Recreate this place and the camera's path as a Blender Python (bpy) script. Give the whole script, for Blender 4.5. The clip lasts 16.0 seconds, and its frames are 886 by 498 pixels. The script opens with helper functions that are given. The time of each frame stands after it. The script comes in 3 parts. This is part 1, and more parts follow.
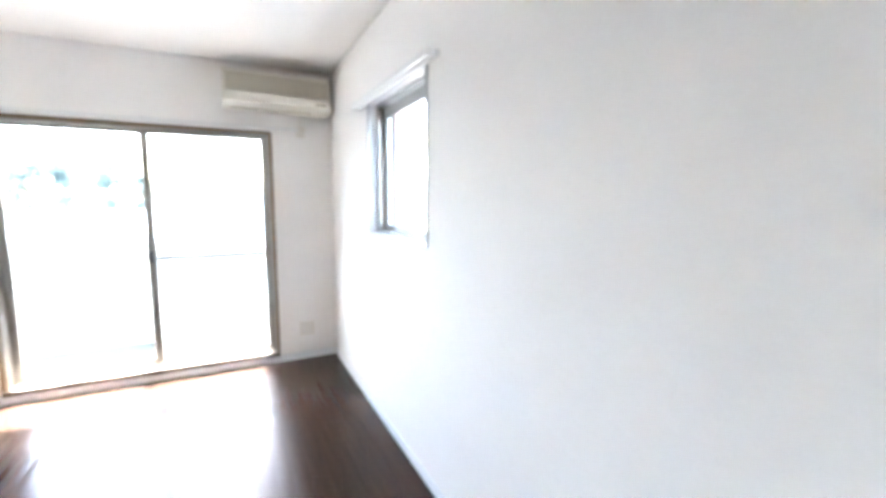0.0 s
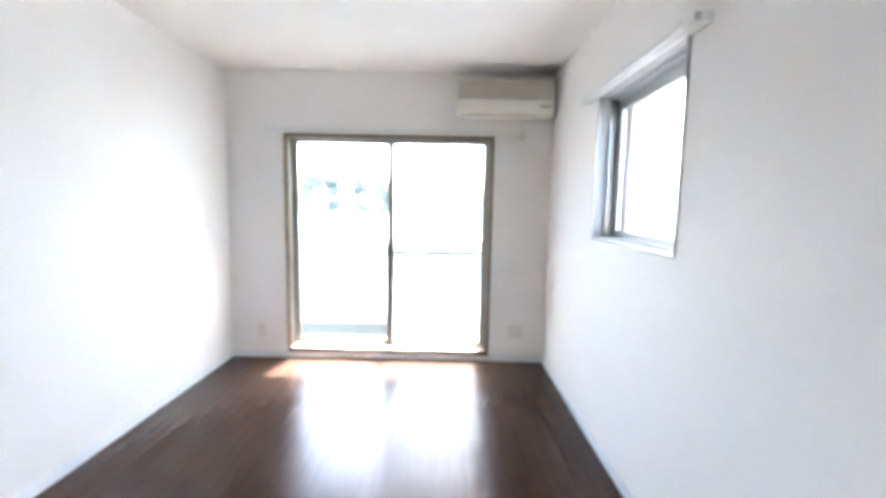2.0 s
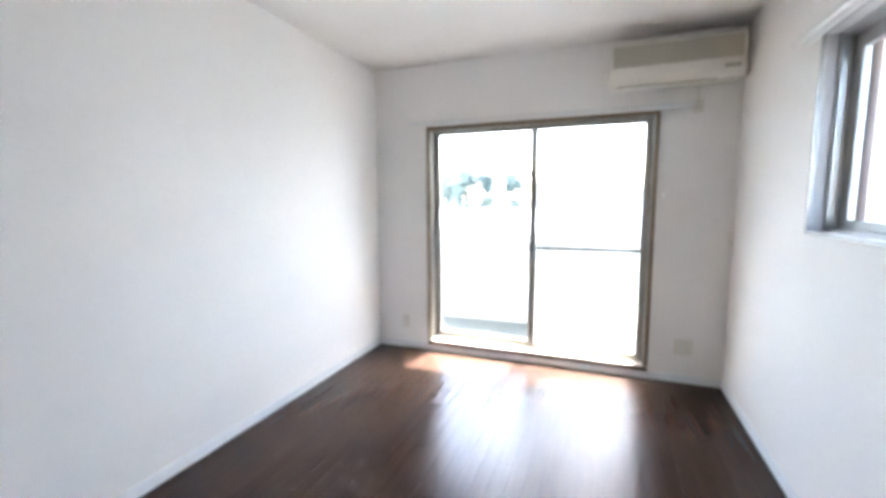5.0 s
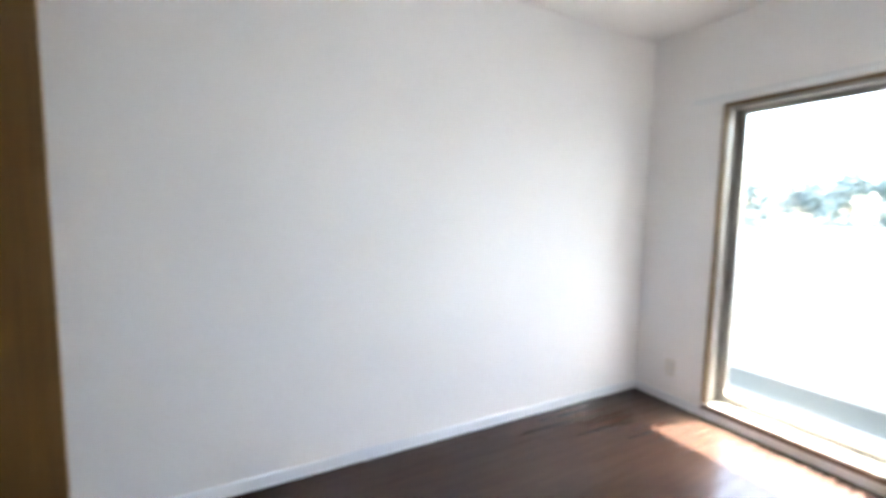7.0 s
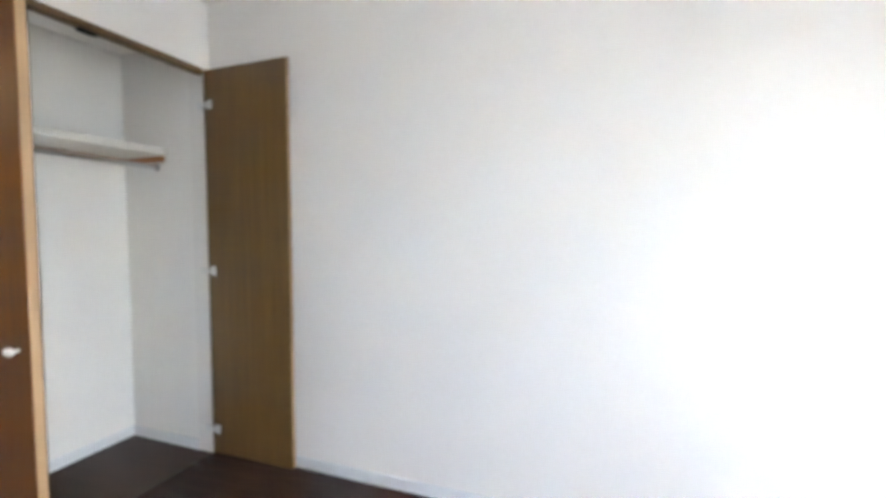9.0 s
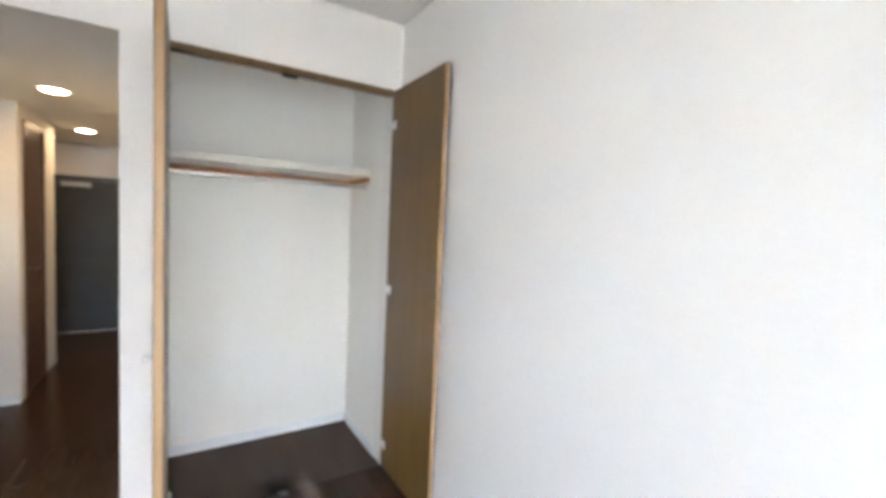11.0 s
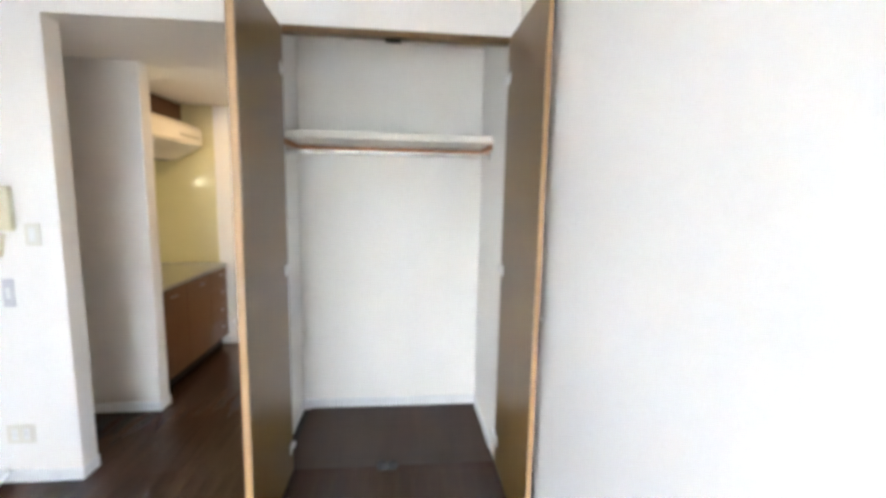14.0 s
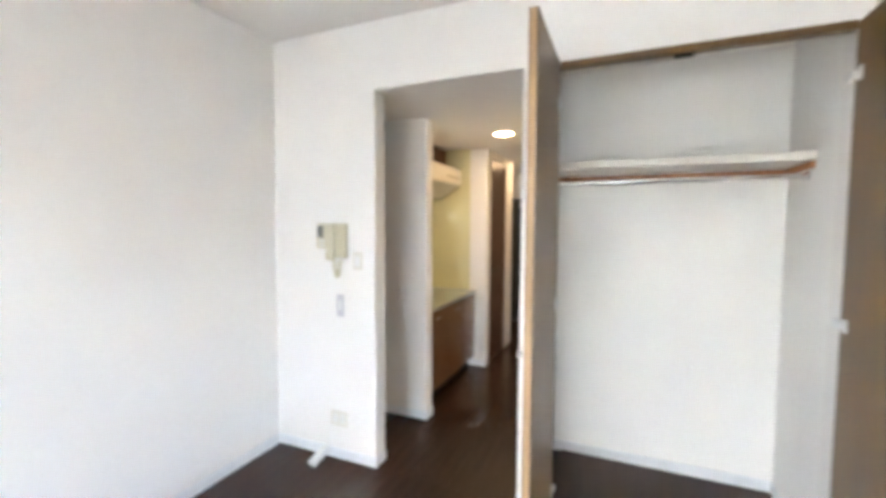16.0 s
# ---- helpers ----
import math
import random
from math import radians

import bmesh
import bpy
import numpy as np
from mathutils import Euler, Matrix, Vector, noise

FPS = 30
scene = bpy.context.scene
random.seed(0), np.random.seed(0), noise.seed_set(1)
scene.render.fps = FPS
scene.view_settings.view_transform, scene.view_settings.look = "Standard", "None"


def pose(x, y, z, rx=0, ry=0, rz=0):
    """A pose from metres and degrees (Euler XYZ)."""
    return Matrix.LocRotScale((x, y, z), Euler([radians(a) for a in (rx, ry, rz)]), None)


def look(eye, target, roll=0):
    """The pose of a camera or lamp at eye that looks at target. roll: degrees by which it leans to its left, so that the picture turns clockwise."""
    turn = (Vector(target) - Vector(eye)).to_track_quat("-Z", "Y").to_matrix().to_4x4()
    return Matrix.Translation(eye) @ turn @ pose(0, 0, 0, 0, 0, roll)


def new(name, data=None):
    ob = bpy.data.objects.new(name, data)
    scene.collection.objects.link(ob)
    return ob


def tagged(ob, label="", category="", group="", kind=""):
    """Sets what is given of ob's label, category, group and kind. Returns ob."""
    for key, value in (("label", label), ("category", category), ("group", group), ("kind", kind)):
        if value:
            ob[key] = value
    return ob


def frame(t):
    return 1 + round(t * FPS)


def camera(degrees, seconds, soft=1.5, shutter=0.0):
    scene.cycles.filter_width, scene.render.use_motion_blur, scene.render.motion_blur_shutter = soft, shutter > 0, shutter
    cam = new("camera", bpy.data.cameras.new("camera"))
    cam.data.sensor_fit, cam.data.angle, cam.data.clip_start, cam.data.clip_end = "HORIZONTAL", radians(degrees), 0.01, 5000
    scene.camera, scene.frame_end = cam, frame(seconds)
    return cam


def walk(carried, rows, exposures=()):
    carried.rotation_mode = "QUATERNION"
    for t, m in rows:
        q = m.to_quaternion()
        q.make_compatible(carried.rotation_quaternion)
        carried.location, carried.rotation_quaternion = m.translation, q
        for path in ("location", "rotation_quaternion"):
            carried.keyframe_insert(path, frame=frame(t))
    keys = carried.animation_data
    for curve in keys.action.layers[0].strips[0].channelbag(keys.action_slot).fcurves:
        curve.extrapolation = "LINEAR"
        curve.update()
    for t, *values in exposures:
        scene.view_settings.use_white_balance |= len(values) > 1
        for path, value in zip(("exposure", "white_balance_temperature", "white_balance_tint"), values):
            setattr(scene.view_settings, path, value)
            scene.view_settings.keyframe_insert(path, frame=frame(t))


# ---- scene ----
cam = camera(92.9, 16.0, soft=4.2, shutter=0.5)
PATH = [
    (0, (1.904, -0.02, 1.384), (2.796, 1.754, 1.15), 0.2),
    (0.5, (1.933, 0.042, 1.366), (2.58, 1.925, 1.171), 1.0),
    (1, (1.931, 0.084, 1.363), (2.374, 2.026, 1.184), 0.5),
    (1.5, (1.889, 0.111, 1.366), (2.088, 2.092, 1.177), 1.0),
    (2, (1.838, 0.139, 1.343), (1.826, 2.128, 1.138), 1.1),
    (2.5, (1.809, 0.165, 1.326), (1.578, 2.14, 1.115), 1.0),
    (3, (1.794, 0.181, 1.322), (1.362, 2.12, 1.095), 1.0),
    (3.2, (1.815, 0.193, 1.311), (1.294, 2.11, 1.082), 0.7),
    (5.5, (1.898, 0.521, 1.304), (1.08, 2.333, 1.09), -0.1),
    (6, (1.847, 0.706, 1.262), (0.774, 2.387, 1.107), 0.4),
    (6.5, (1.91, 0.855, 1.23), (0.475, 2.247, 1.159), -0.1),
    (7, (1.955, 1.049, 1.264), (0.199, 1.987, 1.078), 1.1),
    (7.5, (1.952, 1.25, 1.274), (0.031, 1.765, 1.064), 1.4),
    (8, (1.922, 1.472, 1.237), (-0.062, 1.709, 1.151), -0.5),
    (8.5, (1.837, 1.803, 1.172), (-0.135, 1.475, 1.088), -0.5),
    (9, (1.743, 1.951, 1.224), (-0.138, 1.277, 1.129), -0.1),
    (11.3, (0.906, 2.108, 1.369), (0.016, 0.321, 1.247), 1.1),
    (11.5, (0.851, 2.103, 1.351), (0.081, 0.261, 1.229), 0.1),
    (12, (0.655, 2.036, 1.387), (0.311, 0.071, 1.243), 1.5),
    (12.5, (0.546, 2.009, 1.355), (0.314, 0.029, 1.193), 0.3),
    (13, (0.509, 1.997, 1.358), (0.331, 0.013, 1.184), -0.1),
    (13.5, (0.524, 1.992, 1.356), (0.338, 0.014, 1.124), 0.8),
    (14, (0.527, 1.978, 1.35), (0.331, 0.003, 1.099), 1.1),
    (14.5, (0.583, 1.992, 1.359), (0.504, 0.006, 1.135), 1.2),
    (15, (0.617, 1.979, 1.373), (0.796, -0.003, 1.172), 0.6),
    (15.5, (0.688, 1.955, 1.374), (1.178, 0.022, 1.217), 0.7),
    (16, (0.775, 1.944, 1.354), (1.559, 0.108, 1.237), 0.3),
]
EXPOSURES = [(0, 5.40, 6050, 10), (1, 5.17, 6050, 10), (2, 4.95, 6050, 10), (3.2, 4.74, 6050, 10), (5.5, 4.62, 6100, 10), (7, 4.62, 6150, 10), (8.5, 4.93, 6250, 10), (9.2, 5.0, 6300, 10), (11.5, 5.26, 6350, 10), (12.5, 5.42, 6350, 10), (14, 5.47, 6350, 10), (16, 5.46, 6450, 10)]
walk(cam, [(t, look(eye, target, roll)) for t, eye, target, roll in PATH], EXPOSURES)

# ---- light ----
SUN_TO = Vector((0.24, 1.0, 1.235)).normalized()
world = bpy.data.worlds.new("sky")
scene.world = world
world.use_nodes = True
wn = world.node_tree.nodes
sky = wn.new("ShaderNodeTexSky")
sky.sky_type = "NISHITA"
sky.sun_disc = False
sky.sun_elevation = math.asin(SUN_TO.z)
sky.sun_rotation = math.atan2(SUN_TO.x, SUN_TO.y)
sky.air_density = 1.0
sky.dust_density = 2.2
wn["Background"].inputs["Strength"].default_value = 0.15
world.node_tree.links.new(sky.outputs["Color"], wn["Background"].inputs["Color"])
sun = new("sun", bpy.data.lights.new("sun", "SUN"))
sun.data.energy = 3.2
sun.data.angle = radians(0.5)
sun.data.color = (1.0, 0.95, 0.87)
sun.matrix_basis = look(SUN_TO * 30, (0, 0, 0))


# ---- materials ----
def material(name, base, rough=0.6, metal=0.0, spread=0.06, scale=6.0, grain=0.0, grain_scale=200.0, stretch=(1, 1, 1),
             rough_spread=0.05, per_piece=0.0, specular=0.5):
    """A principled surface with tone varied at a coarse and a fine scale, and a fine relief."""
    m = bpy.data.materials.new(name)
    m.use_nodes = True
    t = m.node_tree
    n, l = t.nodes, t.links
    b = n["Principled BSDF"]
    b.inputs["Metallic"].default_value = metal
    b.inputs["Specular IOR Level"].default_value = specular
    where = n.new("ShaderNodeTexCoord")
    mapping = n.new("ShaderNodeMapping")
    mapping.inputs["Scale"].default_value = stretch
    l.new(where.outputs["Object"], mapping.inputs["Vector"])
    coarse = n.new("ShaderNodeTexNoise")
    coarse.inputs["Scale"].default_value = scale
    coarse.inputs["Detail"].default_value = 5
    fine = n.new("ShaderNodeTexNoise")
    fine.inputs["Scale"].default_value = grain_scale
    fine.inputs["Detail"].default_value = 3
    for tex in (coarse, fine):
        l.new(mapping.outputs["Vector"], tex.inputs["Vector"])
    both = n.new("ShaderNodeMath")
    both.operation = "MULTIPLY_ADD"
    l.new(coarse.outputs["Fac"], both.inputs[0])
    both.inputs[1].default_value = 0.7
    part_fine = n.new("ShaderNodeMath")
    part_fine.operation = "MULTIPLY"
    part_fine.inputs[1].default_value = 0.3
    l.new(fine.outputs["Fac"], part_fine.inputs[0])
    l.new(part_fine.outputs[0], both.inputs[2])
    tone = both.outputs[0]
    if per_piece:
        info = n.new("ShaderNodeObjectInfo")
        piece = n.new("ShaderNodeMath")
        piece.operation = "MULTIPLY_ADD"
        l.new(info.outputs["Random"], piece.inputs[0])
        piece.inputs[1].default_value = per_piece
        l.new(tone, piece.inputs[2])
        shift = n.new("ShaderNodeMath")
        shift.operation = "SUBTRACT"
        shift.inputs[1].default_value = per_piece / 2
        l.new(piece.outputs[0], shift.inputs[0])
        tone = shift.outputs[0]
    ramp = n.new("ShaderNodeValToRGB")
    dark = [max(0.0, c * (1 - spread)) for c in base]
    light = [min(1.0, c * (1 + spread)) for c in base]
    ramp.color_ramp.elements[0].position, ramp.color_ramp.elements[1].position = 0.3, 0.7
    ramp.color_ramp.elements[0].color = (*dark, 1)
    ramp.color_ramp.elements[1].color = (*light, 1)
    l.new(tone, ramp.inputs["Fac"])
    l.new(ramp.outputs["Color"], b.inputs["Base Color"])
    gloss = n.new("ShaderNodeMapRange")
    gloss.inputs["To Min"].default_value = max(0.02, rough - rough_spread)
    gloss.inputs["To Max"].default_value = min(1.0, rough + rough_spread)
    l.new(tone, gloss.inputs["Value"])
    l.new(gloss.outputs["Result"], b.inputs["Roughness"])
    if grain:
        bump = n.new("ShaderNodeBump")
        bump.inputs["Strength"].default_value = 1.0
        bump.inputs["Distance"].default_value = grain
        l.new(fine.outputs["Fac"], bump.inputs["Height"])
        l.new(bump.outputs["Normal"], b.inputs["Normal"])
    return m


WALLPAPER = material("wallpaper", (0.86, 0.838, 0.806), 0.7, spread=0.025, scale=2.0, grain=0.0014, grain_scale=55, stretch=(1, 0.5, 1))
CEILING = material("ceiling_paper", (0.86, 0.842, 0.812), 0.8, spread=0.02, scale=2.0, grain=0.0008, grain_scale=110)
CLOSET_PAPER = material("closet_paper", (0.90, 0.885, 0.85), 0.75, spread=0.02, scale=2.0, grain=0.0006, grain_scale=120)
SKIRTING = material("skirting_vinyl", (0.79, 0.81, 0.82), 0.45, spread=0.03)
PLANK = material("plank_veneer", (0.046, 0.025, 0.017), 0.25, spread=0.24, scale=5, grain=0.0, grain_scale=60,
                 stretch=(6, 0.5, 6), rough_spread=0.03, per_piece=0.07, specular=0.23)
SUBFLOOR = material("subfloor", (0.012, 0.008, 0.006), 0.6, spread=0.2)
CLOSET_BOARD = material("closet_board", (0.046, 0.027, 0.019), 0.3, spread=0.2, scale=4, stretch=(5, 0.6, 5), specular=0.16)
VENEER = material("dark_oak_veneer", (0.145, 0.079, 0.023), 0.36, spread=0.22, scale=5, grain=0.0002, grain_scale=40,
                  stretch=(9, 9, 0.35), specular=0.6)
VENEER_OUT = material("red_brown_veneer", (0.17, 0.06, 0.014), 0.38, spread=0.2, scale=5, grain=0.0002, grain_scale=40,
                      stretch=(9, 9, 0.35), specular=0.3)
EDGE_OAK = material("light_oak_edging", (0.45, 0.29, 0.15), 0.45, spread=0.15, scale=6, stretch=(9, 9, 0.4))
CLEAT = material("orange_wood", (0.40, 0.17, 0.06), 0.5, spread=0.2, scale=8)
SHELF_WHITE = material("shelf_melamine", (0.78, 0.75, 0.68), 0.5, spread=0.03)
ALUMINIUM = material("anodised_aluminium", (0.42, 0.42, 0.41), 0.38, 0.6, spread=0.08, scale=12)
PALE_METAL = material("pale_lacquered_metal", (0.62, 0.61, 0.60), 0.4, spread=0.04, scale=8)
FRAME_BRONZE = material("bronze_anodised_frame", (0.36, 0.335, 0.30), 0.32, 0.75, spread=0.1, scale=10)
BRONZE = material("bronze_trim", (0.18, 0.115, 0.055), 0.42, 0.5, spread=0.15, scale=10)
DARK_TRIM = material("dark_brown_trim", (0.07, 0.04, 0.022), 0.45, spread=0.15, scale=10)
SCREEN_GREY = material("dark_grey_frame", (0.15, 0.155, 0.16), 0.5, 0.2, spread=0.1)
SILL = material("sill_board", (0.70, 0.66, 0.60), 0.4, spread=0.06)
CHROME = material("chrome", (0.75, 0.75, 0.75), 0.15, 1.0, spread=0.03)
SATIN = material("satin_metal", (0.80, 0.80, 0.79), 0.38, 0.5, spread=0.03)
STEEL = material("stainless_steel", (0.55, 0.55, 0.54), 0.3, 1.0, spread=0.05, stretch=(1, 20, 1))
IVORY = material("ivory_plastic", (0.74, 0.71, 0.63), 0.4, spread=0.04)
IVORY_DARK = material("aged_plastic_grille", (0.50, 0.465, 0.37), 0.55, spread=0.06)
WHITE_PLASTIC = material("white_plastic", (0.78, 0.78, 0.76), 0.35, spread=0.03)
JACK_GREY = material("lilac_grey_plastic", (0.60, 0.58, 0.60), 0.5, spread=0.05)
CREAM = material("yellowed_cream_plastic", (0.66, 0.61, 0.45), 0.45, spread=0.05)
GREY_PLASTIC = material("grey_plastic", (0.20, 0.20, 0.19), 0.45, spread=0.08)
BLACK = material("black_rubber", (0.015, 0.014, 0.013), 0.8, spread=0.2)
KITCHEN_PANEL = material("kitchen_panel", (0.70, 0.67, 0.43), 0.12, spread=0.03, scale=3, rough_spread=0.02)
KITCHEN_WOOD = material("kitchen_door_wood", (0.16, 0.068, 0.024), 0.3, spread=0.2, scale=5, stretch=(9, 9, 0.4))
BATH_DOOR = material("dark_door_wood", (0.085, 0.036, 0.018), 0.35, spread=0.2, scale=5, stretch=(9, 9, 0.4))
STEEL_DOOR = material("charcoal_painted_steel", (0.028, 0.030, 0.033), 0.45, spread=0.12)
CONCRETE = material("painted_concrete", (0.76, 0.76, 0.74), 0.8, spread=0.06, scale=3, grain=0.001, grain_scale=90)
BALCONY = material("balcony_sheet", (0.24, 0.25, 0.24), 0.6, spread=0.1, scale=4)
GUTTER = material("gutter_coating", (0.10, 0.11, 0.095), 0.5, spread=0.12, scale=5)
RENDER_WHITE = material("white_render", (0.66, 0.65, 0.63), 0.85, spread=0.05, scale=1.5)
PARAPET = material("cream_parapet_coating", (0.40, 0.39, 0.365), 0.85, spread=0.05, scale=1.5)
PINK_RENDER = material("pink_render", (0.60, 0.49, 0.43), 0.85, spread=0.08, scale=2)
GROUND = material("asphalt_and_yards", (0.13, 0.125, 0.115), 0.9, spread=0.3, scale=0.06)
ROOF = material("pale_metal_roof", (0.36, 0.37, 0.38), 0.5, spread=0.08, scale=1)
DARK_PANE = material("dark_window_pane", (0.16, 0.16, 0.16), 0.5, spread=0.2)
BARK = material("bark", (0.12, 0.08, 0.05), 0.9, spread=0.25, scale=10)
# distance haze and glare put into the leaf colour: paler, greyer green
LEAF = material("hazed_leaf_green", (0.12, 0.15, 0.125), 0.6, spread=0.35, scale=1.2)
SIGN_BROWN = material("sign_brown", (0.30, 0.13, 0.07), 0.6, spread=0.1)


def glass_material():
    m = bpy.data.materials.new("clear_glass")
    m.use_nodes = True
    b = m.node_tree.nodes["Principled BSDF"]
    b.inputs["Base Color"].default_value = (0.97, 0.985, 0.98, 1)
    b.inputs["Roughness"].default_value = 0.0
    b.inputs["IOR"].default_value = 1.45
    b.inputs["Transmission Weight"].default_value = 1.0
    return m


GLASS = glass_material()


def screen_material():
    """Fine pale mesh: most light goes straight through, the threads scatter the rest."""
    m = bpy.data.materials.new("insect_mesh")
    m.use_nodes = True
    n, l = m.node_tree.nodes, m.node_tree.links
    n.remove(n["Principled BSDF"])
    clear, threads, back, both, mix = (n.new(k) for k in ("ShaderNodeBsdfTransparent", "ShaderNodeBsdfDiffuse", "ShaderNodeBsdfTranslucent", "ShaderNodeMixShader", "ShaderNodeMixShader"))
    threads.inputs["Color"].default_value = back.inputs["Color"].default_value = (0.62, 0.62, 0.60, 1)
    both.inputs["Fac"].default_value = 0.5
    mix.inputs["Fac"].default_value = 0.22
    l.new(threads.outputs[0], both.inputs[1])
    l.new(back.outputs[0], both.inputs[2])
    l.new(clear.outputs[0], mix.inputs[1])
    l.new(both.outputs[0], mix.inputs[2])
    l.new(mix.outputs[0], n["Material Output"].inputs["Surface"])
    return m


INSECT_MESH = screen_material()


def lamp_material(name, colour, strength):
    m = bpy.data.materials.new(name)
    m.use_nodes = True
    b = m.node_tree.nodes["Principled BSDF"]
    b.inputs["Base Color"].default_value = (0.9, 0.8, 0.65, 1)
    b.inputs["Emission Color"].default_value = (*colour, 1)
    b.inputs["Emission Strength"].default_value = strength
    return m


LAMP = lamp_material("warm_lamp", (1.0, 0.72, 0.42), 2.0)
TUBE = lamp_material("kitchen_tube", (1.0, 0.95, 0.66), 1.0)


# ---- building helpers ----
def block(x0, x1, y0, y1, z0, z1, bevel=0.0, bm=None, segments=2):
    """A box between two corners, with eased edges, in a bmesh of its own or added to one."""
    own = bmesh.new()
    bmesh.ops.create_cube(own, size=1)
    for v in own.verts:
        v.co = Vector(((x0 + x1) / 2 + v.co.x * (x1 - x0), (y0 + y1) / 2 + v.co.y * (y1 - y0), (z0 + z1) / 2 + v.co.z * (z1 - z0)))
    if bevel:
        bmesh.ops.bevel(own, geom=own.edges[:], offset=bevel, segments=segments, affect="EDGES", profile=0.5)
    if bm is None:
        return own
    joined(bm, own)
    return bm


def joined(bm, own):
    mesh = bpy.data.meshes.new("piece")
    own.to_mesh(mesh)
    own.free()
    bm.from_mesh(mesh)
    bpy.data.meshes.remove(mesh)


def rod(a, b, radius, segments=14, bm=None, radius_end=None):
    """A round bar from a to b."""
    a, b = Vector(a), Vector(b)
    own = bmesh.new()
    turn = (b - a).to_track_quat("Z", "Y").to_matrix().to_4x4()
    bmesh.ops.create_cone(own, cap_ends=True, segments=segments, radius1=radius, radius2=radius if radius_end is None else radius_end,
                          depth=(b - a).length, matrix=Matrix.Translation((a + b) / 2) @ turn)
    if bm is None:
        return own
    joined(bm, own)
    return bm


def swept(outline, axis, a, b):
    """A bar whose cross-section is the given outline, drawn along an axis from a to b."""
    own = bmesh.new()

    def put(u, v, w):
        return {"x": (w, u, v), "y": (u, w, v), "z": (u, v, w)}[axis]

    first = [own.verts.new(put(u, v, a)) for u, v in outline]
    last = [own.verts.new(put(u, v, b)) for u, v in outline]
    count = len(outline)
    for i in range(count):
        own.faces.new((first[i], first[(i + 1) % count], last[(i + 1) % count], last[i]))
    own.faces.new(first)
    own.faces.new(last)
    bmesh.ops.recalc_face_normals(own, faces=own.faces[:])
    return own


def mesh_from(name, bm, mat, smooth=False):
    mesh = bpy.data.meshes.new(name)
    bm.to_mesh(mesh)
    bm.free()
    mesh.materials.append(mat)
    if smooth:
        for p in mesh.polygons:
            p.use_smooth = True
    return mesh


def thing(name, label, category, at, group=""):
    """An empty at the base of a thing."""
    ob = new(name)
    ob.empty_display_size = 0.1
    ob.location = at
    return tagged(ob, label, category, group)


def part(name, bm, mat, parent, label="", smooth=False):
    """One mesh, in world coordinates, under a thing or a part."""
    ob = new(name, mesh_from(name, bm, mat, smooth))
    ob.parent = parent
    ob.matrix_parent_inverse = Matrix.Translation(parent.location).inverted()
    return tagged(ob, label)


def setting(name, bm, mat, label=""):
    return tagged(new(name, mesh_from(name, bm, mat)), label, kind="structure")


# ---- the room's shell ----
W, L, C, HC = 2.70, 3.70, 2.415, 2.064
WX0, WX1, WZ0, WZ1 = 0.478, 2.226, 0.074, 1.916
SY0, SY1, SZ0, SZ1 = 1.714, 2.609, 1.161, 1.977
HX0, HX1 = 1.212, 2.004
OX0, OX1, OZ = 0.044, 1.090, 2.069
CX0, CX1, CY = 0.044, 1.134, -0.616
PX, PY, KWX, KWY = 1.997, -0.631, 1.945, -1.847

setting("floor", block(-0.12, 2.82, -4.02, L + 0.16, -0.12, -0.012), SUBFLOOR, "dark brown wood plank floor")
setting("ceiling", block(-0.12, 2.86, -0.10, L + 0.16, C, C + 0.1), CEILING, "white papered ceiling")
setting("wall_west", block(-0.12, 0, -0.10, L + 0.16, -0.012, C), WALLPAPER, "white embossed wallpaper wall")
b = block(0, WX0, L, L + 0.16, -0.012, C)
block(WX1, W, L, L + 0.16, -0.012, C, bm=b)
block(WX0, WX1, L, L + 0.16, -0.012, WZ0, bm=b)
block(WX0, WX1, L, L + 0.16, WZ1, C, bm=b)
setting("wall_north", b, WALLPAPER, "white wallpaper wall around a balcony window")
b = block(W, W + 0.16, -0.10, SY0, -0.012, C)
block(W, W + 0.16, SY1, L + 0.16, -0.012, C, bm=b)
block(W, W + 0.16, SY0, SY1, -0.012, SZ0, bm=b)
block(W, W + 0.16, SY0, SY1, SZ1, C, bm=b)
setting("wall_east", b, WALLPAPER, "white wallpaper wall with a small window")
b = block(0, OX0, -0.10, 0, -0.012, C)
block(OX0, OX1, -0.10, 0, OZ, C, bm=b)
block(OX1, HX0, -0.10, 0, -0.012, C, bm=b)
block(HX0, HX1, -0.10, 0, HC, C, bm=b)
block(HX1, W, -0.10, 0, -0.012, C, bm=b)
setting("wall_south", b, WALLPAPER, "white wallpaper wall with closet and hall openings")

# closet lining
setting("closet_wall_back", block(-0.12, 1.18, CY - 0.1, CY, -0.012, 2.3), CLOSET_PAPER, "white papered closet back wall")
setting("closet_wall_west", block(-0.12, CX0, CY, -0.10, -0.012, 2.22), CLOSET_PAPER, "white papered closet side wall")
setting("closet_wall_east", block(CX1, 1.18, CY, -0.10, -0.012, 2.22), CLOSET_PAPER, "white papered closet side wall")
setting("closet_ceiling", block(CX0, CX1, CY, -0.10, 2.22, 2.3), CLOSET_PAPER, "white closet ceiling")
setting("closet_floor", block(OX0 + 0.001, OX1 - 0.001, CY, -0.0006, -0.012, -0.0004), CLOSET_BOARD, "dark brown closet floor board")

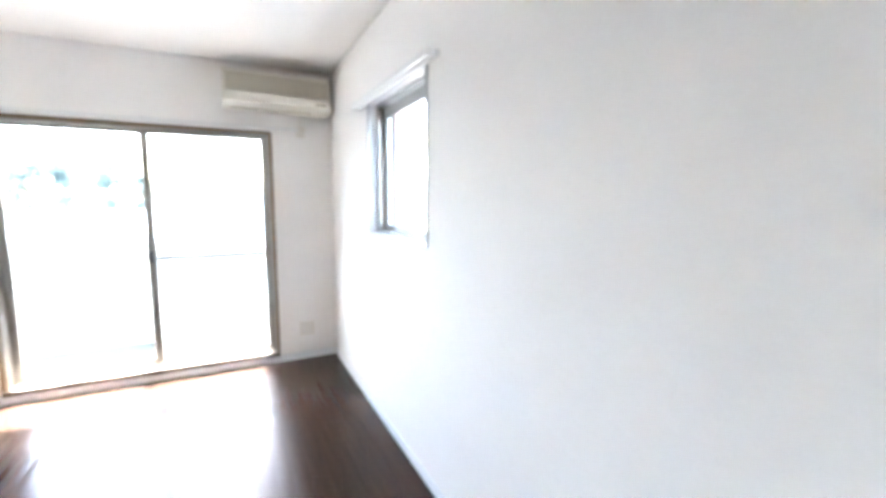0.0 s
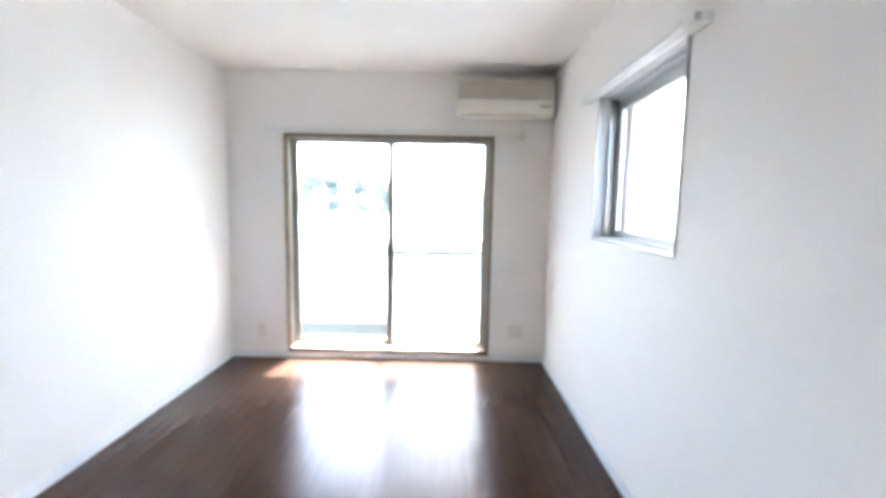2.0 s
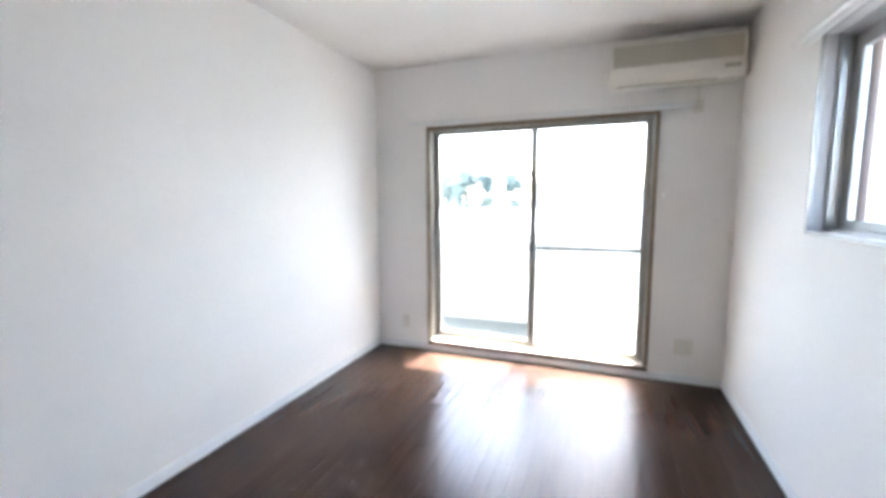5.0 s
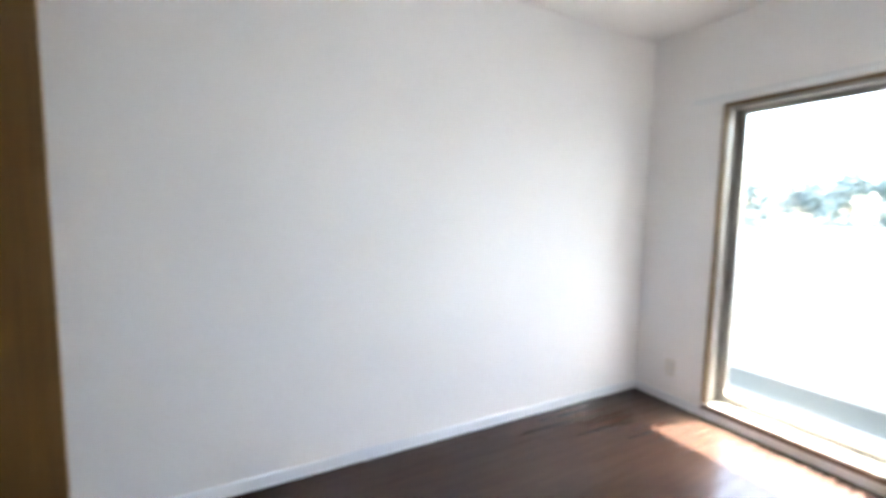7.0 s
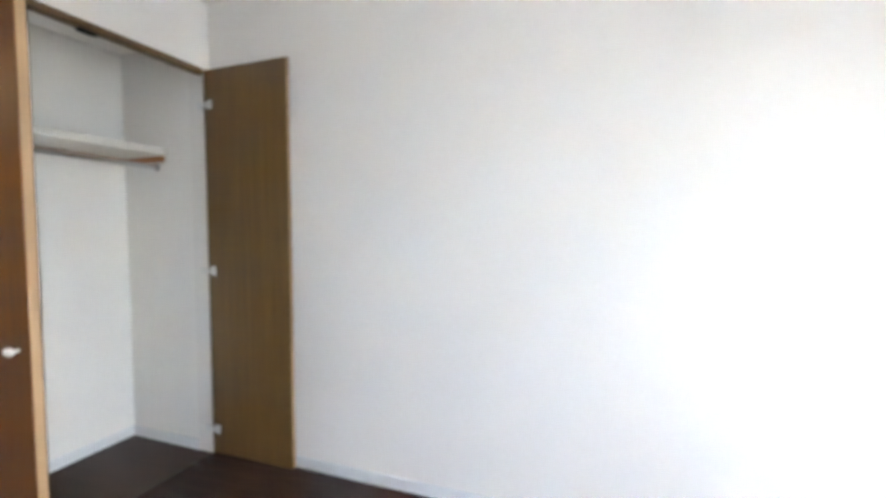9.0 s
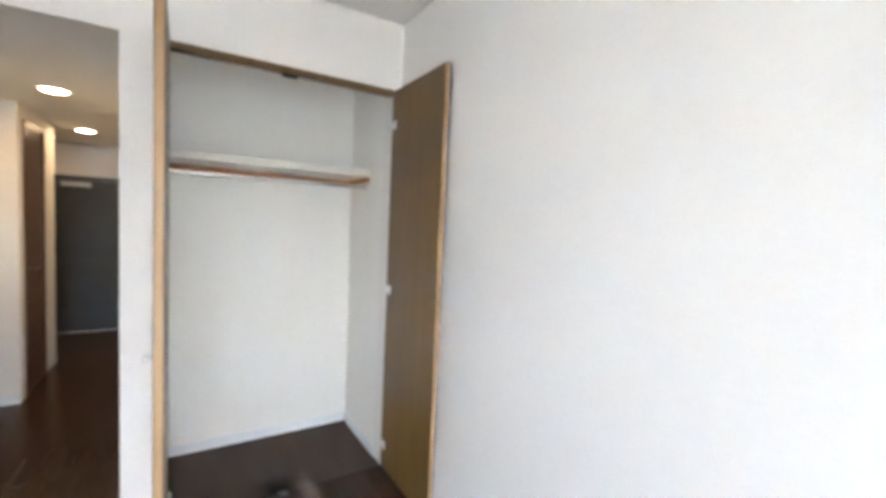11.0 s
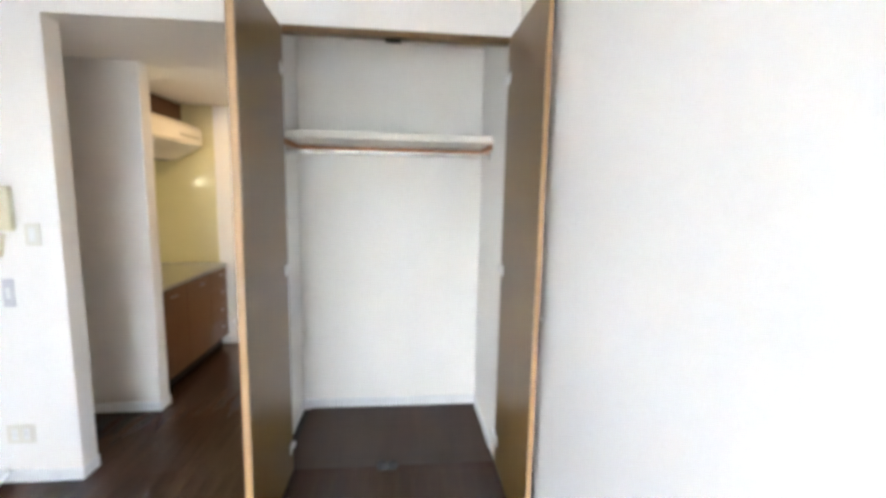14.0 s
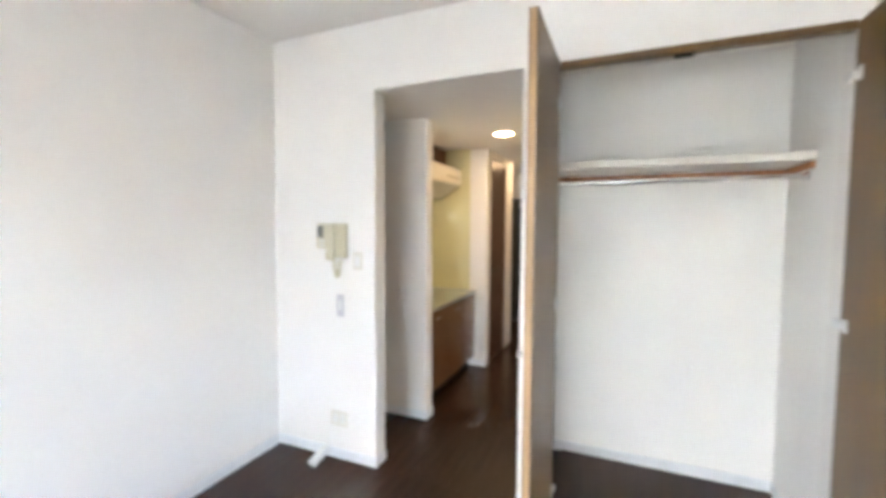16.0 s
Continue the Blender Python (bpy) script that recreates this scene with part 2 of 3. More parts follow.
# hall
setting("hall_ceiling", block(1.18, 2.86, -4.02, -0.10, HC, HC + 0.1), CEILING, "white hall ceiling")
setting("hall_wall_west", block(1.18, HX0, -3.9, -0.10, -0.012, HC), WALLPAPER, "white hall wall")
setting("alcove_wall", block(W, W + 0.16, KWY, -0.10, -0.012, HC), WALLPAPER, "white wall behind the alcove and kitchen")
setting("partition_wall", block(PX, W, PY - 0.1, PY, -0.012, HC, 0.003), WALLPAPER, "white partition beside the kitchen")
b = block(KWX, W + 0.16, -1.95, KWY, -0.012, HC)
block(KWX, 2.10, -2.46, -1.95, 1.97, HC, bm=b)
block(KWX, 2.10, -2.80, -2.46, -0.012, HC, bm=b)
block(2.10, W + 0.16, -2.80, -2.70, -0.012, HC, bm=b)
block(2.30, 2.36, -2.70, -1.95, -0.012, HC, bm=b)
setting("hall_wall_east", b, WALLPAPER, "white hall wall with a brown door")
setting("entry_wall_east", block(2.62, 2.70, -3.9, -2.80, -0.012, HC), WALLPAPER, "white entry wall")
b = block(1.18, 1.36, -4.02, -3.9, -0.012, HC)
block(2.26, 2.86, -4.02, -3.9, -0.012, HC, bm=b)
block(1.36, 2.26, -4.02, -3.9, 1.72, HC, bm=b)
setting("entry_wall", b, WALLPAPER, "white wall round the front door")
setting("kitchen_splashback", block(W - 0.006, W - 0.001, KWY + 0.004, PY - 0.104, 0.73, HC - 0.002), KITCHEN_PANEL, "glossy cream kitchen wall panel")


setting("kitchen_side_panel", block(2.115, W - 0.008, KWY + 0.0035, KWY + 0.0075, 0.735, HC - 0.002), KITCHEN_PANEL, "glossy cream kitchen side panel")


def skirting(name, x0, x1, y0, y1):
    setting(name, block(x0, x1, y0, y1, 0.0, 0.06, 0.002), SKIRTING, "pale vinyl baseboard")


T = 0.008
skirting("baseboard_west", 0.0, T, 0.0, L - T)
skirting("baseboard_north", 0.0, W, L - T, L)
skirting("baseboard_east", W - T, W, 0.0, L - T)
skirting("baseboard_south", HX1, W - T, 0.0, T)
skirting("baseboard_pier", OX1 + 0.002, HX0, 0.0, T)
skirting("baseboard_jamb", HX1 - T, HX1, -0.10, T)
skirting("baseboard_alcove", PX, W - T, PY, PY + T)
skirting("baseboard_partition", PX - T, PX, PY - 0.1, PY + T)
skirting("baseboard_kitchen", KWX, 2.105, KWY, KWY + T)
skirting("baseboard_closet_back", CX0, CX1, CY, CY + T)
skirting("baseboard_closet_west", CX0, CX0 + T, CY + T, -0.10)
skirting("baseboard_closet_east", CX1 - T, CX1, CY + T, -0.10)
skirting("baseboard_hall_west", HX0, HX0 + T, -3.9, -0.10)


# ---- balcony window ----
def balcony_window():
    win = tagged(new("window_1"), "two-pane aluminium sliding balcony window", kind="structure")
    win.location = ((WX0 + WX1) / 2, L, WZ0)
    t = 0.018
    b = block(WX0, WX0 + t, L - 0.008, L + 0.012, WZ0 + t, WZ1 - t, 0.002)
    block(WX1 - t, WX1, L - 0.008, L + 0.012, WZ0 + t, WZ1 - t, 0.002, bm=b)
    block(WX0, WX1, L - 0.008, L + 0.012, WZ1 - t, WZ1, 0.002, bm=b)
    part("trim", b, BRONZE, win, "bronze-brown inner trim")
    part("sill_nosing", block(WX0, WX1, L - 0.012, L - 0.001, WZ0 - 0.022, WZ0 + 0.008, 0.002), DARK_TRIM, win, "dark brown sill edge")
    part("window_sill", block(WX0 + 0.034, WX1 - 0.034, L + 0.0, L + 0.055, WZ0 + 0.001, WZ0 + 0.02, 0.002), SILL, win, "pale sunlit sill")
    # outer frame, stepped for the two tracks
    x0, x1, z0, z1 = WX0 + 0.002, WX1 - 0.002, WZ0 + 0.002, WZ1 - 0.002
    b = block(x0, x0 + 0.030, L + 0.013, L + 0.16, z0, z1, 0.003)
    block(x0 + 0.030, x0 + 0.038, L + 0.078, L + 0.084, z0, z1, 0.001, bm=b)
    block(x1 - 0.030, x1, L + 0.013, L + 0.16, z0, z1, 0.003, bm=b)
    block(x1 - 0.038, x1 - 0.030, L + 0.105, L + 0.112, z0, z1, 0.001, bm=b)
    block(x0 + 0.03, x1 - 0.03, L + 0.013, L + 0.16, z1 - 0.03, z1, 0.003, bm=b)
    block(x0 + 0.03, x1 - 0.03, L + 0.056, L + 0.16, z0, z0 + 0.025, 0.003, bm=b)
    for y in (0.066, 0.098, 0.130):
        block(x0 + 0.03, x1 - 0.03, L + y - 0.002, L + y + 0.002, z0 + 0.025, z0 + 0.037, bm=b)
    part("window_frame", b, FRAME_BRONZE, win)

    def sash(sx0, sx1, y, lower):
        s = 0.050
        zb, zt = z0 + 0.03, z1 - 0.026
        fr = block(sx0, sx0 + s, y - 0.014, y + 0.014, zb, zt, 0.003)
        block(sx1 - s, sx1, y - 0.014, y + 0.014, zb, zt, 0.003, bm=fr)
        block(sx0 + s, sx1 - s, y - 0.014, y + 0.014, zt - 0.035, zt, 0.003, bm=fr)
        block(sx0 + s, sx1 - s, y - 0.014, y + 0.014, zb, zb + lower, 0.003, bm=fr)
        f = part("sash", fr, FRAME_BRONZE, win)
        p = new("pane", mesh_from("pane", block(sx0 + s, sx1 - s, y - 0.002, y + 0.002, zb + lower, zt - 0.035), GLASS))
        p.parent = f
        p.visible_shadow = False
        return f

    mid = 1.358
    sash(x0 + 0.03, mid + 0.02, L + 0.116, 0.05)
    right = sash(mid - 0.018, x1 - 0.03, L + 0.082, 0.045)
    # insect screen frame outside the inner sash, with its middle bar
    sx0, sx1, zb, zt, y = mid, x1 - 0.032, z0 + 0.03, z1 - 0.03, L + 0.146
    b = block(sx0, sx0 + 0.02, y - 0.007, y + 0.007, zb, zt, 0.002)
    block(sx1 - 0.02, sx1, y - 0.007, y + 0.007, zb, zt, 0.002, bm=b)
    block(sx0 + 0.02, sx1 - 0.02, y - 0.007, y + 0.007, zb, zb + 0.025, 0.002, bm=b)
    block(sx0 + 0.02, sx1 - 0.02, y - 0.007, y + 0.007, zt - 0.025, zt, 0.002, bm=b)
    block(sx0 + 0.02, sx1 - 0.02, y - 0.006, y + 0.006, 0.910, 0.938, 0.002, bm=b)
    screen = part("screen_frame", b, SCREEN_GREY, win, "grey insect screen frame")
    for lo, hi in ((zb + 0.025, 0.910), (0.938, zt - 0.025)):
        part("mesh_cloth", block(sx0 + 0.02, sx1 - 0.02, y - 0.0004, y + 0.0004, lo, hi), INSECT_MESH, screen, "pale insect mesh")
    # crescent lock and stop on the meeting stile
    b = block(mid - 0.014, mid + 0.014, L + 0.050, L + 0.068, 0.90, 0.99, 0.004)
    block(mid - 0.034, mid + 0.006, L + 0.034, L + 0.050, 0.935, 0.955, 0.005, bm=b)
    part("crescent_lock", b, SCREEN_GREY, right)
    part("stop_knob", block(mid - 0.030, mid - 0.008, L + 0.050, L + 0.068, 1.50, 1.53, 0.005), BLACK, right)
    part("pull_clip", block(WX1 - 0.022, WX1 - 0.004, L - 0.014, L - 0.008, 1.045, 1.075, 0.002), CLEAT, win, "small amber catch")
    part("pull_clip", block(WX0 + 0.004, WX0 + 0.016, L - 0.012, L - 0.008, 0.99, 1.02, 0.002), CLEAT, win, "small amber catch")


balcony_window()


def curtain_rail(name, a, b, axis, wall, z, side, label):
    """Two slim tracks on brackets; side: the way out from the wall."""
    rail = thing(name, label, "curtain rail", (a, wall, z) if axis == "x" else (wall, a, z), "curtain rails")
    for off in (0.035, 0.075):
        u = wall + side * off
        section = [(u - 0.009, z - 0.012), (u - 0.009, z + 0.010), (u + 0.009, z + 0.010), (u + 0.009, z - 0.012), (u + 0.003, z - 0.012),
                   (u + 0.003, z - 0.007), (u - 0.003, z - 0.007), (u - 0.003, z - 0.012)]
        part("track", swept(section, axis, a, b), WHITE_PLASTIC, rail)
        for end, step in ((a, -0.008), (b, 0.008)):
            lo, hi = sorted((end, end + step))
            box = (lo, hi, u - 0.010, u + 0.010) if axis == "x" else (u - 0.010, u + 0.010, lo, hi)
            part("end_cap", block(*box, z - 0.014, z + 0.012, 0.002), WHITE_PLASTIC, rail)
    for k in (0.08, 0.5, 0.92):
        c = a + (b - a) * k
        lo, hi = sorted((wall, wall + side * 0.09))
        box = (c - 0.012, c + 0.012, lo, hi) if axis == "x" else (lo, hi, c - 0.012, c + 0.012)
        part("bracket", block(*box, z + 0.010, z + 0.016, 0.001), WHITE_PLASTIC, rail)


curtain_rail("curtain_rail", 0.35, 2.42, "x", L, 1.938, -1, "white double curtain rail above the balcony window")
curtain_rail("curtain_rail", 1.56, 2.68, "y", W, 1.962, -1, "pale double curtain rail above the small window")


# ---- small window ----
def small_window():
    win = tagged(new("window_2"), "small aluminium-framed side window", kind="structure")
    win.location = (W, (SY0 + SY1) / 2, SZ0)
    t = 0.014
    b = block(W - 0.008, W + 0.003, SY0, SY0 + t, SZ0 + t, SZ1 - t, 0.002)
    block(W - 0.008, W + 0.003, SY1 - t, SY1, SZ0 + t, SZ1 - t, 0.002, bm=b)
    block(W - 0.008, W + 0.003, SY0, SY1, SZ1 - t, SZ1, 0.002, bm=b)
    block(W - 0.008, W + 0.003, SY0, SY1, SZ0, SZ0 + t, 0.002, bm=b)
    part("trim", b, ALUMINIUM, win)
    e = 0.012
    b = block(W + 0.003, W + 0.05, SY0, SY0 + e, SZ0 + e, SZ1 - e)
    block(W + 0.003, W + 0.05, SY1 - e, SY1, SZ0 + e, SZ1 - e, bm=b)
    block(W + 0.003, W + 0.05, SY0, SY1, SZ1 - e, SZ1, bm=b)
    block(W + 0.003, W + 0.05, SY0, SY1, SZ0, SZ0 + e, bm=b)
    part("reveal", b, PALE_METAL, win, "pale lacquered reveal")
    y0, y1, z0, z1 = SY0 + 0.002, SY1 - 0.002, SZ0 + 0.002, SZ1 - 0.002
    b = block(W + 0.05, W + 0.15, y0, y0 + 0.03, z0, z1, 0.003)
    block(W + 0.05, W + 0.15, y1 - 0.03, y1, z0, z1, 0.003, bm=b)
    block(W + 0.05, W + 0.15, y0 + 0.03, y1 - 0.03, z1 - 0.03, z1, 0.003, bm=b)
    block(W + 0.05, W + 0.15, y0 + 0.03, y1 - 0.03, z0, z0 + 0.025, 0.003, bm=b)
    part("window_frame", b, ALUMINIUM, win)
    for a, c, x in ((y0 + 0.03, y1 - 0.03, W + 0.105),):
        s = 0.06
        zb, zt = z0 + 0.026, z1 - 0.026
        fr = block(x - 0.013, x + 0.013, a, a + s, zb, zt, 0.003)
        block(x - 0.013, x + 0.013, c - s, c, zb, zt, 0.003, bm=fr)
        block(x - 0.013, x + 0.013, a + s, c - s, zt - 0.065, zt, 0.003, bm=fr)
        block(x - 0.013, x + 0.013, a + s, c - s, zb, zb + 0.035, 0.003, bm=fr)
        f = part("sash", fr, ALUMINIUM, win)
        p = new("pane", mesh_from("pane", block(x - 0.002, x + 0.002, a + s, c - s, zb + 0.035, zt - 0.065), GLASS))
        p.parent = f
        p.visible_shadow = False


small_window()


# ---- air conditioner ----
def air_conditioner():
    x0, x1, z0, z1, y = 1.892, 2.655, 2.051, 2.320, L - 0.036
    ac = thing("air_conditioner", "aged ivory wall-mounted air conditioner above the window", "air conditioner", ((x0 + x1) / 2, L, z0))
    prof = [(L, z0 + 0.01), (L, z1), (y - 0.17, z1), (y - 0.19, z1 - 0.012), (y - 0.195, z0 + 0.085), (y - 0.19, z0 + 0.045),
            (y - 0.16, z0 + 0.012), (y - 0.12, z0)]
    own = swept(prof, "x", x0, x1)
    bmesh.ops.bevel(own, geom=own.edges[:], offset=0.006, segments=2, affect="EDGES")
    part("body", own, IVORY, ac)
    part("front_grille", block(x0 + 0.02, x1 - 0.02, y - 0.1995, y - 0.19, z0 + 0.110, z1 - 0.03, 0.003), IVORY_DARK, ac, "duller inset front panel")
    for k in range(9):
        z = z0 + 0.115 + k * 0.0138
        part("slat", block(x0 + 0.03, x1 - 0.03, y - 0.2025, y - 0.199, z, z + 0.004), IVORY_DARK, ac)
    flap = swept([(y - 0.197, z0 + 0.075), (y - 0.192, z0 + 0.035), (y - 0.168, z0 + 0.010), (y - 0.170, z0 + 0.016), (y - 0.1985, z0 + 0.04), (y - 0.203, z0 + 0.078)],
                 "x", x0 + 0.03, x1 - 0.13)
    part("air_flap", flap, IVORY, ac)
    panel = part("display", block(x1 - 0.115, x1 - 0.03, y - 0.2015, y - 0.19, z0 + 0.05, z0 + 0.075, 0.002), IVORY_DARK, ac)
    for k in range(3):
        part("indicator", block(x1 - 0.105 + k * 0.025, x1 - 0.095 + k * 0.025, y - 0.2035, y - 0.201, z0 + 0.058, z0 + 0.066), GREY_PLASTIC, panel)
    part("outlet_slot", block(x0 + 0.05, x1 - 0.14, y - 0.155, y - 0.125, z0 - 0.002, z0 + 0.006), IVORY_DARK, ac)
    part("mounting_plate", block(x0 + 0.03, x1 - 0.03, L - 0.004, L - 0.0005, z1, z1 + 0.02), IVORY_DARK, ac)
    part("pipe_cover", block(x1, W - 0.002, L - 0.09, L - 0.01, z0 + 0.03, z0 + 0.11, 0.01), IVORY, ac)


air_conditioner()


# ---- wall fittings ----
def wall_plate(name, label, category, x, z, w, h, wall, side, sockets, mat=IVORY, group="wall plates"):
    """A plate on a wall that runs along x; side: the way out from it."""
    th = thing(name, label, category, (x, wall, z), group)
    lo, hi = sorted((wall + side * 0.0005, wall + side * 0.008))
    pl = part("plate", block(x - w / 2, x + w / 2, lo, hi, z - h / 2, z + h / 2, 0.003), mat, th)
    for dx, dz, sw, sh, kind in sockets:
        lo, hi = sorted((wall + side * 0.0075, wall + side * (0.010 if kind == "face" else 0.0105)))
        f = part("socket_face" if kind == "face" else "rocker", block(x + dx - sw / 2, x + dx + sw / 2, lo, hi, z + dz - sh / 2, z + dz + sh / 2, 0.0015), WHITE_PLASTIC, th)
        if kind == "face":
            for s in (-0.006, 0.006):
                a, c = sorted((wall + side * 0.0095, wall + side * 0.0103))
                part("slot", block(x + dx + s - 0.001, x + dx + s + 0.001, a, c, z + dz - 0.004, z + dz + 0.004), BLACK, f)
    return th


FACES = [(0, 0.022, 0.024, 0.024, "face"), (0, -0.022, 0.024, 0.024, "face")]
wall_plate("power_outlet", "ivory wall outlet beside the balcony window", "outlet", 0.265, 0.242, 0.07, 0.115, L, -1, FACES)
wall_plate("power_outlet", "wide ivory wall outlet under the air conditioner", "outlet", 2.45, 0.264, 0.118, 0.115, L, -1,
           [(-0.025, 0.022, 0.024, 0.024, "face"), (-0.025, -0.022, 0.024, 0.024, "face"), (0.025, 0.022, 0.024, 0.024, "face"), (0.025, -0.022, 0.024, 0.024, "face")])
wall_plate("power_outlet", "wide ivory wall outlet near the hall opening", "outlet", 2.245, 0.236, 0.118, 0.09, 0.0, 1,
           [(-0.025, 0.0, 0.024, 0.05, "face"), (0.025, 0.0, 0.024, 0.05, "face")])
wall_plate("light_switch", "ivory light switch beside the hall opening", "switch", 2.112, 1.150, 0.062, 0.098, 0.0, 1, [(0, 0, 0.026, 0.06, "rocker")])
wall_plate("phone_jack", "slim grey wall plate below the intercom", "wall plate", 2.232, 0.893, 0.045, 0.125, 0.0, 1, [(0, 0, 0.018, 0.05, "rocker")], JACK_GREY)


def ac_outlet():
    th = wall_plate("power_outlet", "ivory outlet with the air conditioner's plug", "outlet", 2.45, 1.928, 0.07, 0.085, L, -1, [])
    part("plug", block(2.430, 2.470, L - 0.035, L - 0.008, 1.918, 1.958, 0.006), IVORY, th)
    part("cord", rod((2.45, L - 0.02, 1.955), (2.443, L - 0.03, 2.06), 0.004), IVORY, th)


ac_outlet()


def intercom():
    x0, x1, z0, z1 = 2.176, 2.372, 1.166, 1.356
    th = thing("intercom", "cream wall intercom with handset and curled cord", "intercom", ((x0 + x1) / 2, 0, z0))
    body = block(x0, x1 - 0.068, 0.0005, 0.035, z0, z1, 0.008)
    block(x1 - 0.072, x1, 0.0005, 0.030, z0 + 0.05, z1, 0.006, bm=body)
    part("body", body, CREAM, th)
    hs = part("handset", block(x0 + 0.055, x0 + 0.105, 0.036, 0.062, z0 - 0.012, z1 - 0.004, 0.012, segments=3), CREAM, th)
    part("earpiece", block(x0 + 0.052, x0 + 0.108, 0.045, 0.070, z1 - 0.055, z1 - 0.002, 0.01), CREAM, hs)
    part("mouthpiece", block(x0 + 0.052, x0 + 0.108, 0.045, 0.070, z0 - 0.014, z0 + 0.035, 0.01), CREAM, hs)
    part("screen", block(x1 - 0.045, x1 - 0.008, 0.029, 0.033, z1 - 0.080, z1 - 0.014, 0.002), GREY_PLASTIC, th, "small dark screen")
    for k in range(2):
        part("button", block(x1 - 0.056, x1 - 0.020, 0.029, 0.034, z0 + 0.06 + k * 0.025, z0 + 0.075 + k * 0.025, 0.002), WHITE_PLASTIC, th)
    # curled cord hanging in a loop
    curve = bpy.data.curves.new("cord", "CURVE")
    curve.dimensions = "3D"
    curve.bevel_depth = 0.0035
    sp = curve.splines.new("POLY")
    turns, count = 16, 200
    sp.points.add(count - 1)
    for i in range(count):
        k = i / (count - 1)
        bend = math.sin(k * math.pi)
        sp.points[i].co = (x0 + 0.080 - 0.045 * k + 0.008 * math.cos(k * turns * 6.283), 0.03 + 0.008 * math.sin(k * turns * 6.283), z0 - 0.012 - 0.095 * bend, 1)
    curve.materials.append(CREAM)
    cord = new("cord", curve)
    cord.parent = th
    cord.matrix_parent_inverse = Matrix.Translation(th.location).inverted()


intercom()


def floor_plug():
    """A white power tap leaning from the floor against the skirting, with its lead."""
    th = thing("power_tap", "white plastic power tap leaning from floor to skirting", "power strip", (2.33, 0.14, 0))
    foot, head = Vector((2.332, 0.140, 0.002)), Vector((2.310, 0.022, 0.060))
    along = (head - foot).normalized()
    across = along.cross(Vector((0, 0, 1))).normalized()
    m = Matrix.Translation(foot) @ Matrix((across, along, across.cross(along))).transposed().to_4x4()
    size = (head - foot).length
    b = block(-0.026, 0.026, 0.0, size, 0.0, 0.03, 0.006)
    bmesh.ops.transform(b, matrix=m, verts=b.verts)
    body = part("body", b, WHITE_PLASTIC, th)
    for k in (0.035, 0.07, 0.105):
        s = block(-0.008, 0.008, k - 0.006, k + 0.006, 0.0295, 0.0306)
        bmesh.ops.transform(s, matrix=m, verts=s.verts)
        part("socket", s, IVORY, body)
    part("lead", rod((2.310, 0.026, 0.072), (2.290, 0.006, 0.14), 0.0035), WHITE_PLASTIC, th)


floor_plug()


# ---- closet ----
def hinge(door, x_side, x_door, way, z):
    """A concealed hinge: a cup in the door's inner face and an arm to the closet's side."""
    lo, hi = sorted((x_door, x_door + way * 0.004))
    b = block(lo, hi, 0.030, 0.066, z - 0.024, z + 0.024, 0.0015)
    lo, hi = sorted((x_door, x_door + way * 0.012))
    block(lo, hi, 0.000, 0.034, z - 0.011, z + 0.011, 0.003, bm=b)
    lo, hi = sorted((x_side, x_side + way * 0.016))
    block(lo, hi, -0.034, 0.002, z - 0.016, z + 0.016, 0.004, bm=b)
    part("hinge", b, SATIN, door)


def closet_frame():
    th = tagged(new("closet_frame"), "brown wooden closet door frame", kind="structure")
    th.location = (OX0, 0, 0)
    part("header", block(OX0, OX1, -0.04, 0.004, OZ - 0.03, OZ, 0.002), VENEER, th)
    part("magnet_catch", block(0.535, 0.605, -0.035, -0.005, OZ - 0.042, OZ - 0.03, 0.003), BLACK, th, "dark magnetic door catch")


closet_frame()


def closet_door(name, x0, x1, y1, outer, label):
    """A door leaf swung open at right angles to the wall; outer: the side its front faces."""
    y0, z0, z1 = 0.012, 0.012, 2.056
    door = thing(name, label, "closet door", ((x0 + x1) / 2, y0, z0), "closet doors")
    t = 0.0035
    inner_face, outer_face = (x1, x0) if outer < 0 else (x0, x1)
    part("core", block(x0 + 0.001, x1 - 0.001, y0 + t, y1 - t, z0 + t, z1 - t), EDGE_OAK, door)
    part("inner_panel", block(min(inner_face, inner_face + outer * t), max(inner_face, inner_face + outer * t), y0, y1, z0, z1, 0.001), VENEER, door)
    part("outer_panel", block(min(outer_face, outer_face - outer * t), max(outer_face, outer_face - outer * t), y0, y1, z0, z1, 0.001), VENEER_OUT, door)
    part("edge_band", block(x0 + t, x1 - t, y1 - t, y1, z0, z1, 0.001), EDGE_OAK, door, "light oak edge band")
    k = outer_face
    h = rod((k, y1 - 0.045, 0.900), (k + outer * 0.018, y1 - 0.045, 0.900), 0.006, 12)
    own = bmesh.new()
    bmesh.ops.create_uvsphere(own, u_segments=18, v_segments=12, radius=0.013, matrix=Matrix.Translation((k + outer * 0.022, y1 - 0.045, 0.900)) @ Matrix.Diagonal((0.8, 1.5, 1, 1)))
    joined(h, own)
    part("knob", h, SATIN, door, "polished metal knob", smooth=True)
    for z in (0.142, 1.003, 1.875):
        hinge(door, OX0 if outer < 0 else OX1, inner_face, -outer, z)


closet_door("closet_door", 0.028, 0.050, 0.540, -1, "open dark oak closet door by the side wall")
closet_door("closet_door", 1.044, 1.074, 0.545, 1, "open dark oak closet door beside the hall opening")


